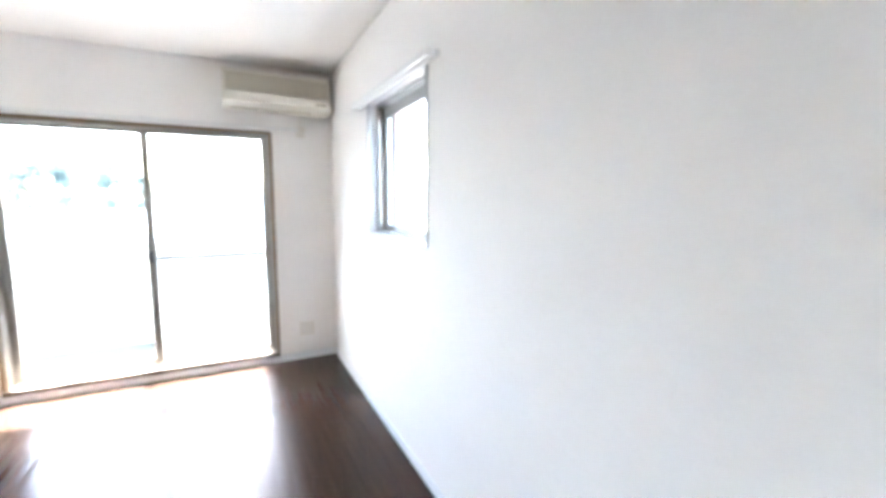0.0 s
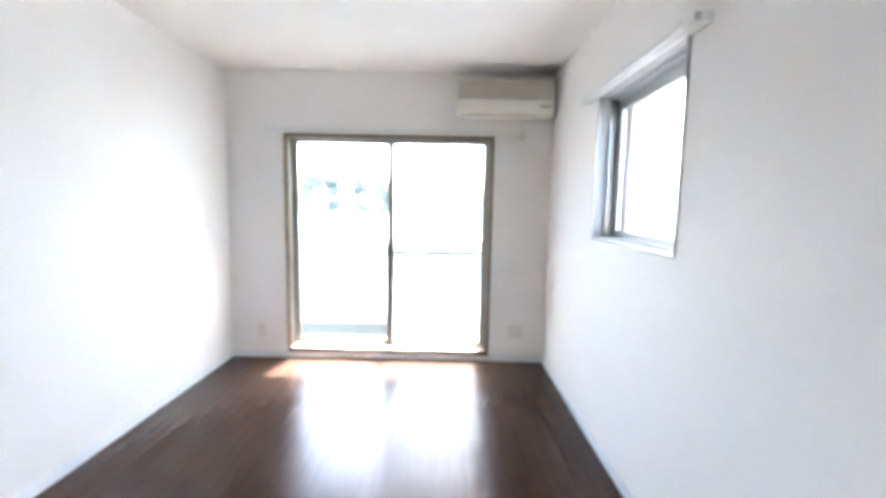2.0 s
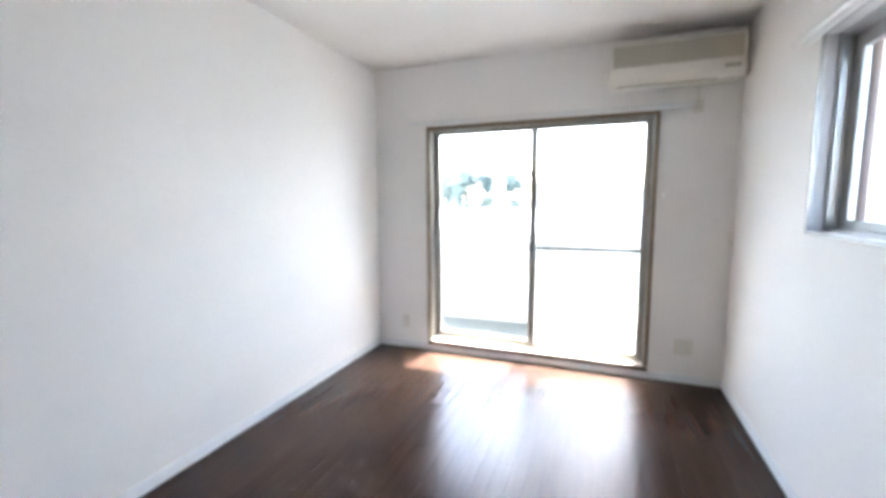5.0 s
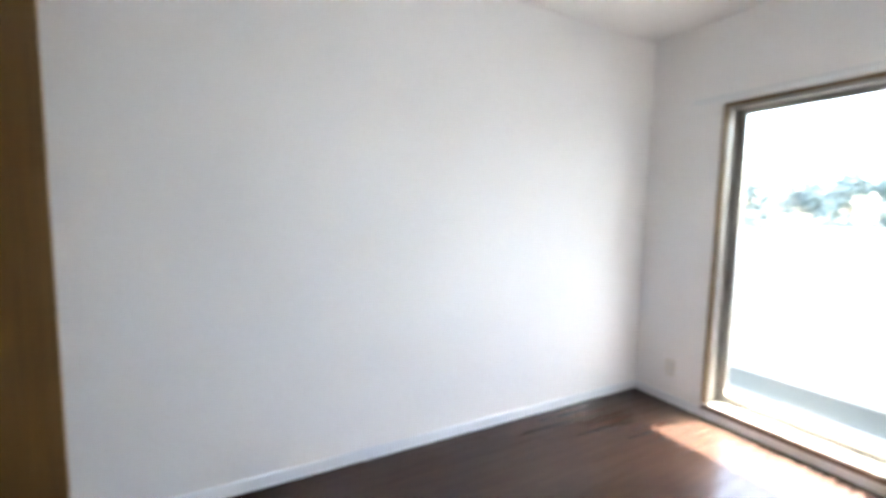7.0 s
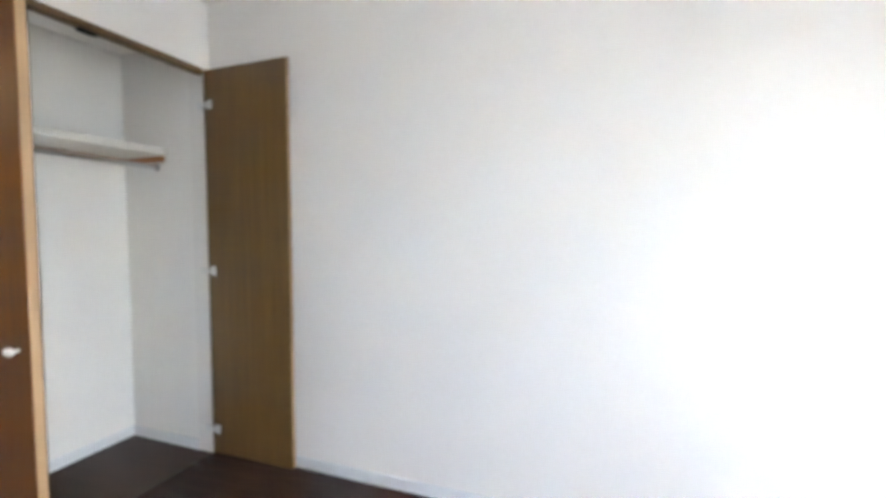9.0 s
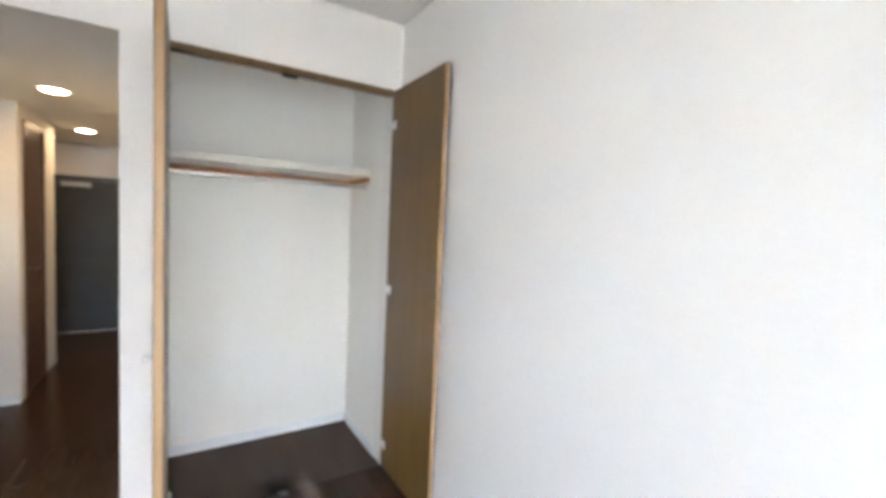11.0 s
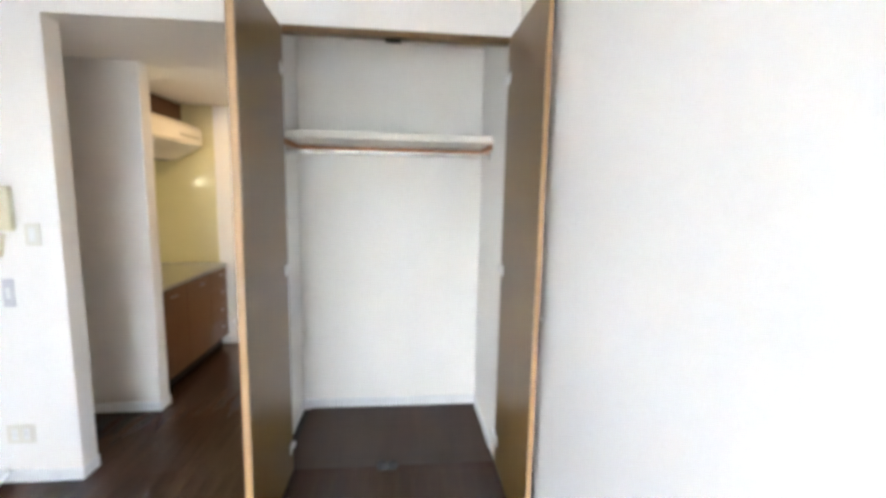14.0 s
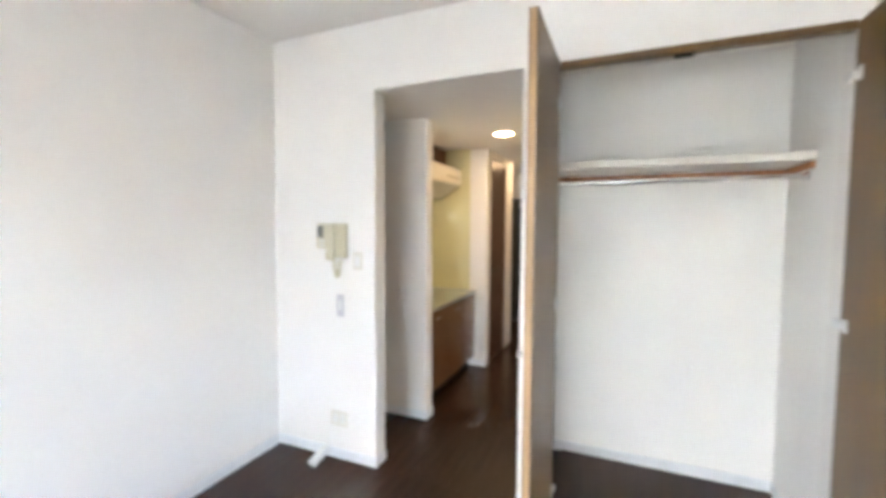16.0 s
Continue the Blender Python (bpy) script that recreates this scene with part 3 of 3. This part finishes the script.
def closet_shelf():
    th = thing("closet_shelf", "white closet shelf on orange wooden battens with hanging rail", "shelf", (0.6, CY, 1.56))
    part("board", block(CX0 + 0.001, CX1 - 0.001, CY + 0.009, -0.28, 1.632, 1.668, 0.002), SHELF_WHITE, th)
    part("batten", block(CX0 + 0.001, CX0 + 0.019, CY + 0.002, -0.295, 1.598, 1.6275, 0.002), CLEAT, th)
    part("batten", block(CX1 - 0.019, CX1 - 0.001, CY + 0.002, -0.295, 1.598, 1.6275, 0.002), CLEAT, th)
    part("batten", block(CX0 + 0.019, CX1 - 0.019, CY + 0.001, CY + 0.019, 1.598, 1.6275, 0.002), CLEAT, th)
    part("hanging_rail", rod((CX0 + 0.004, -0.35, 1.570), (CX1 - 0.004, -0.35, 1.570), 0.0125, 20), CHROME, th, "chrome hanging rail", smooth=False)
    for x in (CX0 + 0.001, CX1 - 0.011):
        part("rail_socket", rod((x, -0.35, 1.570), (x + 0.010, -0.35, 1.570), 0.021, 20), CHROME, th)


closet_shelf()


def floor_catch():
    th = thing("floor_catch", "dark floor-mounted closet door catch", "door catch", (0.59, 0.012, 0))
    own = bmesh.new()
    for dx in (-0.026, 0.026):
        ball = bmesh.new()
        bmesh.ops.create_uvsphere(ball, u_segments=16, v_segments=10, radius=0.027, matrix=Matrix.Translation((0.59 + dx, 0.012, 0.008)) @ Matrix.Diagonal((1, 1, 0.85, 1)))
        joined(own, ball)
    part("rollers", own, BLACK, th, smooth=True)
    part("base_plate", block(0.540, 0.640, -0.010, 0.034, 0.0005, 0.005, 0.001), BLACK, th)


floor_catch()


# ---- kitchenette ----
def kitchen():
    KX, Y0, Y1, TOP = 2.06, KWY + 0.009, PY - 0.103, 0.70
    unit = thing("kitchen_cabinet", "red-brown kitchenette base cabinet with doors and drawers", "kitchen cabinet", (2.4, -1.3, 0))
    part("carcass", block(KX + 0.02, W - 0.008, Y0, Y1, 0.085, TOP), KITCHEN_WOOD, unit)
    part("plinth", block(KX + 0.06, W - 0.008, Y0, Y1, 0.0, 0.085), BLACK, unit, "dark recessed plinth")

    def front(name, a, c, z0, z1, hz, flat):
        f = part(name, block(KX, KX + 0.019, a + 0.002, c - 0.002, z0 + 0.002, z1 - 0.002, 0.002), KITCHEN_WOOD, unit)
        m = (a + c) / 2
        if flat:
            h = block(KX - 0.022, KX - 0.014, m - 0.05, m + 0.05, hz - 0.005, hz + 0.005, 0.003)
            for s in (-0.04, 0.04):
                block(KX - 0.015, KX + 0.001, m + s - 0.004, m + s + 0.004, hz - 0.004, hz + 0.004, bm=h)
        else:
            h = block(KX - 0.022, KX - 0.014, m - 0.03, m + 0.03, hz - 0.006, hz + 0.006, 0.003)
            for s in (-0.022, 0.022):
                block(KX - 0.015, KX + 0.001, m + s - 0.004, m + s + 0.004, hz - 0.004, hz + 0.004, bm=h)
        part("handle", h, CHROME, f, "bright metal bar handle")

    front("door", -1.15, Y1, 0.09, TOP - 0.01, 0.645, True)
    front("door", -1.52, -1.15, 0.09, TOP - 0.01, 0.645, True)
    step = (TOP - 0.10) / 4
    for k in range(4):
        front("drawer", Y0, -1.52, 0.09 + k * step, 0.09 + (k + 1) * step, 0.09 + (k + 0.75) * step, False)
    top = thing("worktop", "stainless steel kitchen worktop with inset sink", "worktop", (2.4, -1.3, TOP))
    b = block(KX - 0.012, 2.20, Y0, Y1, TOP + 0.002, TOP + 0.03, 0.003)
    block(2.58, W - 0.008, Y0, Y1, TOP + 0.002, TOP + 0.03, 0.003, bm=b)
    block(2.20, 2.58, Y0, -1.12, TOP + 0.002, TOP + 0.03, 0.003, bm=b)
    block(2.20, 2.58, -0.80, Y1, TOP + 0.002, TOP + 0.03, 0.003, bm=b)
    part("slab", b, STEEL, top)
    b = block(2.20, 2.58, -1.12, -0.80, TOP + 0.003, TOP + 0.008)
    part("sink_bowl", b, GREY_PLASTIC, top, "dark inset basin")
    part("upstand", block(W - 0.03, W - 0.008, Y0, Y1, TOP + 0.031, TOP + 0.06, 0.003), STEEL, top)
    # cooker hood and the cupboard over it
    hood = thing("cooker_hood", "ivory cooker hood above the kitchenette", "cooker hood", (2.45, -1.5, 1.62))
    prof = [(2.19, 1.72), (2.19, 1.84), (2.23, 1.88), (W - 0.008, 1.88), (W - 0.008, 1.60), (2.40, 1.60)]
    own = swept(prof, "y", Y0 + 0.02, -1.0)
    bmesh.ops.bevel(own, geom=own.edges[:], offset=0.008, segments=2, affect="EDGES")
    body = part("body", own, IVORY, hood)
    part("filter", block(2.44, 2.66, -1.75, -1.24, 1.592, 1.601), GREY_PLASTIC, hood, "dark mesh filter")
    part("switch_strip", block(2.186, 2.191, -1.75, -1.45, 1.765, 1.785, 0.001), IVORY_DARK, body)
    cup = thing("wall_cupboard", "dark brown wall cupboard above the cooker hood", "cupboard", (2.5, -1.3, 1.885))
    part("body", block(2.38, W - 0.008, Y0, Y1, 1.885, HC - 0.002), BATH_DOOR, cup)
    part("door", block(2.361, 2.379, Y0 + 0.003, -1.292, 1.888, HC - 0.006, 0.002), BATH_DOOR, cup)
    part("door", block(2.361, 2.379, -1.288, Y1 - 0.003, 1.888, HC - 0.006, 0.002), BATH_DOOR, cup)


kitchen()


def kitchen_lamp():
    """A small lit lamp on the kitchenette's wall beside the partition."""
    th = thing("kitchen_lamp", "small lit kitchen wall lamp beside the partition", "wall lamp", (W - 0.03, -0.90, 1.43))
    part("base", block(W - 0.03, W - 0.0065, -1.0, -0.80, 1.40, 1.50, 0.005), WHITE_PLASTIC, th)
    part("tube", block(W - 0.055, W - 0.0305, -0.99, -0.81, 1.432, 1.468, 0.008), TUBE, th, "glowing pale tube")


kitchen_lamp()


# ---- hall fittings ----
def bathroom_door():
    d = tagged(new("door_1"), "dark brown bathroom door with lever handle", kind="structure")
    d.location = (KWX, -2.18, 0)
    b = block(KWX - 0.01, KWX + 0.015, -1.98, -1.95, 0.0, 1.97, 0.002)
    block(KWX - 0.01, KWX + 0.015, -2.46, -2.43, 0.0, 1.97, 0.002, bm=b)
    block(KWX - 0.01, KWX + 0.015, -2.43, -1.98, 1.94, 1.97, 0.002, bm=b)
    part("casing", b, BATH_DOOR, d)
    leaf = part("leaf", block(KWX + 0.005, KWX + 0.037, -2.428, -1.982, 0.008, 1.938, 0.002), BATH_DOOR, d)
    h = rod((KWX + 0.005, -2.06, 0.91), (KWX - 0.04, -2.06, 0.91), 0.009, 14)
    block(KWX - 0.047, KWX - 0.033, -2.17, -2.05, 0.901, 0.919, 0.005, bm=h)
    rod((KWX + 0.005, -2.06, 0.91), (KWX - 0.001, -2.06, 0.91), 0.026, 20, bm=h)
    part("lever_handle", h, CHROME, leaf, "chrome lever handle")


bathroom_door()


def front_door():
    d = tagged(new("door_2"), "charcoal steel front door with closer", kind="structure")
    d.location = (1.9, -3.9, 0)
    b = block(1.36, 1.40, -3.96, -3.88, 0.0, 1.72, 0.003)
    block(2.22, 2.26, -3.96, -3.88, 0.0, 1.72, 0.003, bm=b)
    block(1.40, 2.22, -3.96, -3.88, 1.68, 1.72, 0.003, bm=b)
    part("casing", b, STEEL_DOOR, d)
    leaf = part("leaf", block(1.402, 2.218, -3.945, -3.905, 0.006, 1.678, 0.002), STEEL_DOOR, d)
    part("threshold", block(1.36, 2.26, -4.02, -3.9, -0.012, 0.005, 0.001), STEEL, d, "metal threshold")
    part("closer", block(1.85, 2.10, -3.905, -3.85, 1.60, 1.65, 0.006), STEEL, leaf, "silver door closer")
    h = block(1.48, 1.51, -3.905, -3.86, 0.90, 1.06, 0.004)
    part("handle", h, STEEL, leaf)
    part("letter_flap", block(1.70, 1.95, -3.905, -3.898, 0.75, 0.80, 0.002), STEEL_DOOR, leaf)


front_door()


def downlight(x, y, energy):
    th = thing("downlight", "round warm recessed ceiling downlight, lit", "ceiling light", (x, y, HC), "hall downlights")
    own = bmesh.new()
    r = [(0.082, 0.0), (0.082, -0.004), (0.070, -0.005), (0.066, -0.001)]
    rings = []
    for rad, dz in r:
        rings.append([own.verts.new((x + rad * math.cos(a), y + rad * math.sin(a), HC + dz - 0.0005)) for a in [i * 2 * math.pi / 32 for i in range(32)]])
    for p, q in zip(rings, rings[1:]):
        for i in range(32):
            own.faces.new((p[i], p[(i + 1) % 32], q[(i + 1) % 32], q[i]))
    part("rim", own, WHITE_PLASTIC, th, smooth=True)
    own = bmesh.new()
    bmesh.ops.create_circle(own, cap_ends=True, segments=32, radius=0.067, matrix=Matrix.Translation((x, y, HC - 0.002)))
    part("lens", own, LAMP, th, "glowing warm lens")
    lamp = new("downlight_lamp", bpy.data.lights.new("downlight_lamp", "AREA"))
    lamp.data.shape = "DISK"
    lamp.data.size = 0.12
    lamp.data.energy = energy
    lamp.data.color = (1.0, 0.62, 0.32)
    lamp.location = (x, y, HC - 0.012)


downlight(1.655, -1.316, 0.075)
downlight(1.74, -2.85, 0.035)


# ---- balcony and the distance ----
setting("balcony_floor", block(-0.9, 3.6, L + 0.16, L + 1.62, -0.25, -0.12), BALCONY, "grey-green balcony floor")
setting("balcony_gutter", block(-0.9, 3.6, L + 1.02, L + 1.47, -0.119, -0.112), GUTTER, "dark balcony gutter strip")
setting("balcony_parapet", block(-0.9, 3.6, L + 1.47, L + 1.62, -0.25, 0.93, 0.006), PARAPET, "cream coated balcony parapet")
setting("balcony_overhang", block(-0.9, 3.6, L + 0.16, L + 1.42, 2.27, 2.45), CONCRETE, "concrete balcony above")
setting("outer_wall", block(-0.9, -0.12, L + 0.0, L + 0.16, -0.3, 2.6), RENDER_WHITE, "white outer wall")


def balcony_notice():
    th = thing("balcony_notice", "small white notice with brown lines on the parapet", "notice", (-0.07, L + 1.47, 0.42))
    plate = part("plate", block(-0.13, -0.01, L + 1.463, L + 1.4695, 0.40, 0.84, 0.001), WHITE_PLASTIC, th)
    for k in range(6):
        part("text_bar", block(-0.10, -0.04, L + 1.4615, L + 1.463, 0.775 - k * 0.066, 0.815 - k * 0.066), SIGN_BROWN, plate)


balcony_notice()

G = -6.5
own = bmesh.new()
bmesh.ops.create_grid(own, x_segments=8, y_segments=8, size=1500, matrix=Matrix.Translation((0, 0, G)))
setting("ground", own, GROUND, "pale yards and streets below")


def apartment_block(x, y, w, d, h, floors, cols, label):
    th = thing("apartment_building", label, "building", (x, y, G))
    wall = part("wall", block(x - w / 2, x + w / 2, y, y + d, G, G + h), RENDER_WHITE, th)
    part("roof", block(x - w / 2 - 0.4, x + w / 2 + 0.4, y - 0.4, y + d + 0.4, G + h, G + h + 0.5, 0.05), ROOF, th)
    fh = h / floors
    for f in range(floors):
        z = G + f * fh
        part("balcony", block(x - w / 2, x + w / 2, y - 1.1, y, z + 0.0, z + 1.1), RENDER_WHITE, th)
        for c in range(cols):
            cx = x - w / 2 + (c + 0.5) * w / cols
            wd = part("window", block(cx - 0.85, cx + 0.85, y - 0.05, y - 0.001, z + 0.2, z + 2.2, 0.02), ALUMINIUM, th)
            part("pane", block(cx - 0.78, cx + 0.78, y - 0.07, y - 0.05, z + 0.27, z + 2.13), DARK_PANE, wd)


apartment_block(17, 70, 34, 10, 9.0, 3, 9, "pale three-storey apartment building across the yards")


def house(x, y, w, d, h, turn, label, wall_mat):
    th = thing("house", label, "house", (x, y, G), "houses across the yards")
    m = pose(x, y, G, 0, 0, turn)

    def put(name, bm, mat, parent=th, lab=""):
        bmesh.ops.transform(bm, matrix=m, verts=bm.verts)
        return part(name, bm, mat, parent, lab)

    put("wall", block(-w / 2, w / 2, 0, d, 0, h), wall_mat)
    own = swept([(-0.5, h), (d + 0.5, h), (d / 2, h + 1.5)], "x", -w / 2 - 0.4, w / 2 + 0.4)
    put("roof", own, ROOF)
    for z in (0.9, 3.6):
        if z + 1.3 < h:
            for k in (-0.3, 0.0, 0.3):
                f = put("window", block(k * w - 0.7, k * w + 0.7, -0.06, -0.002, z, z + 1.3, 0.02), ALUMINIUM)
                put("pane", block(k * w - 0.63, k * w + 0.63, -0.08, -0.06, z + 0.07, z + 1.23), DARK_PANE, f)


house(-13, 20, 12, 8, 5.4, 12, "white two-storey house with pale roof", RENDER_WHITE)
house(9, 31, 9, 8, 4.0, -6, "white house with a pale metal roof", RENDER_WHITE)
house(-5.5, 30, 13, 8, 5.6, 4, "white two-storey house with a pale metal roof", RENDER_WHITE)
house(15, 34, 9, 8, 4.0, 4, "white house with a pale low roof", RENDER_WHITE)


def tree(x, y, h, r, seed):
    """A tapered trunk with limbs, and a crown of many small leaf clumps with an uneven outline."""
    rng = random.Random(seed)
    th = thing("tree", "leafy green tree beyond the houses, colour paled for haze", "tree", (x, y, G), "trees in the distance")
    trunk = rod((x, y, G), (x, y, G + h * 0.75), 0.22, 10, radius_end=0.07)
    tips = []
    for k in range(16):
        a, up = rng.uniform(0, 6.28), rng.uniform(0.35, 0.92)
        z, reach = G + h * up, r * (1.15 - up) * rng.uniform(0.7, 1.3)
        tip = (x + math.cos(a) * reach, y + math.sin(a) * reach, z + 0.15 * r)
        rod((x, y, min(z, G + h * 0.75)), tip, 0.06, 6, bm=trunk, radius_end=0.02)
        tips.append(Vector(tip))
    tips.append(Vector((x, y, G + h * 0.85)))
    part("trunk", trunk, BARK, th)
    verts, faces = [], []
    for c in tips:
        for _ in range(150):
            d = Vector((rng.gauss(0, 1), rng.gauss(0, 1), rng.gauss(0, 0.8))) * r * 0.28
            p = c + d
            s = rng.uniform(0.10, 0.26)
            u = Vector((rng.gauss(0, 1), rng.gauss(0, 1), rng.gauss(0, 1))).normalized()
            v = u.orthogonal().normalized()
            n0 = len(verts)
            verts += [p - u * s, p + v * s * 0.6, p + u * s, p - v * s * 0.6 + u.cross(v) * s * 0.3]
            faces += [(n0, n0 + 1, n0 + 2), (n0, n0 + 2, n0 + 3)]
    mesh = bpy.data.meshes.new("crown")
    mesh.from_pydata(verts, [], faces)
    mesh.materials.append(LEAF)
    ob = new("crown", mesh)
    ob.parent = th
    ob.matrix_parent_inverse = Matrix.Translation(th.location).inverted()


for k, (tx, ty, thh, tr) in enumerate(((-9.9, 44, 11.6, 1.3), (-7.2, 44.5, 11.1, 1.3), (-4.8, 45, 10.2, 1.0), (-16, 37, 11.0, 2.8), (-20, 38, 9.3, 2.6),
                                       (-13.4, 40, 10.6, 2.3), (-11.8, 43, 11.8, 1.6), (4, 85, 11.2, 3.5), (9, 88, 11.6, 3.6), (20, 86, 11.2, 3.2))):
    tree(tx, ty, thh, tr, k)

b = block(W + 0.161, W + 0.285, SY1 - 0.07, L + 0.16, G, 2.9)
block(W + 0.161, W + 0.285, -4.0, SY0 + 0.03, G, 2.9, bm=b)
block(W + 0.161, W + 0.285, SY0 + 0.03, SY1 - 0.07, G, SZ0 + 0.02, bm=b)
block(W + 0.161, W + 0.285, SY0 + 0.03, SY1 - 0.07, SZ1 - 0.01, 2.9, bm=b)
setting("outer_cladding", b, PINK_RENDER, "pinkish tiled outer face of the side wall")
setting("neighbour_building", block(7.5, 14.0, -9.0, 6.6, G, -0.4), RENDER_WHITE, "low white neighbouring building beside the house")


# ---- floor planks ----
def planks():
    floor = bpy.data.objects["floor"]
    step = 0.0757
    shared = {}
    rng = random.Random(7)

    def plank_mesh(length):
        key = round(length, 3)
        if key not in shared:
            half, crown = step / 2 - 0.0003, 0.0008
            own = swept([(-half, -0.012), (half, -0.012)] + [(half * (1 - k / 10), -crown * (1 - k / 10) ** 2) for k in range(21)], "y", 0.0003, length - 0.0003)
            shared[key] = mesh_from("plank", own, PLANK)
        return shared[key]

    count = int(W / step) + 1
    for i in range(count):
        x = (i + 0.5) * step
        y = -(0.303 * (i % 3)) - 0.1
        while y < L:
            a, c = max(y, 0.0), min(y + 0.909, L)
            if c - a > 0.02 and x < W:
                ob = new("plank", plank_mesh(c - a))
                ob.parent = floor
                ob.location = (x, a, 0)
                ob.rotation_euler = (rng.uniform(-0.0004, 0.0004), rng.uniform(-0.0005, 0.0005), 0)
            y += 0.909
    rest = bmesh.new()
    for i in range(int(HX0 / step), count):
        x = (i + 0.5) * step
        y = -3.9 - 0.303 * (i % 3)
        while y < 0:
            a, c = max(y, -3.9), min(y + 0.909, -0.0)
            if c - a > 0.02:
                own = block(x - step / 2 + 0.0003, x + step / 2 - 0.0003, a + 0.0003, c - 0.0003, -0.012, 0.0)
                joined(rest, own)
            y += 0.909
    ob = new("hall_planks", mesh_from("hall_planks", rest, PLANK))
    ob.parent = floor
    tagged(ob, "dark brown hall planks", kind="stuff")


planks()
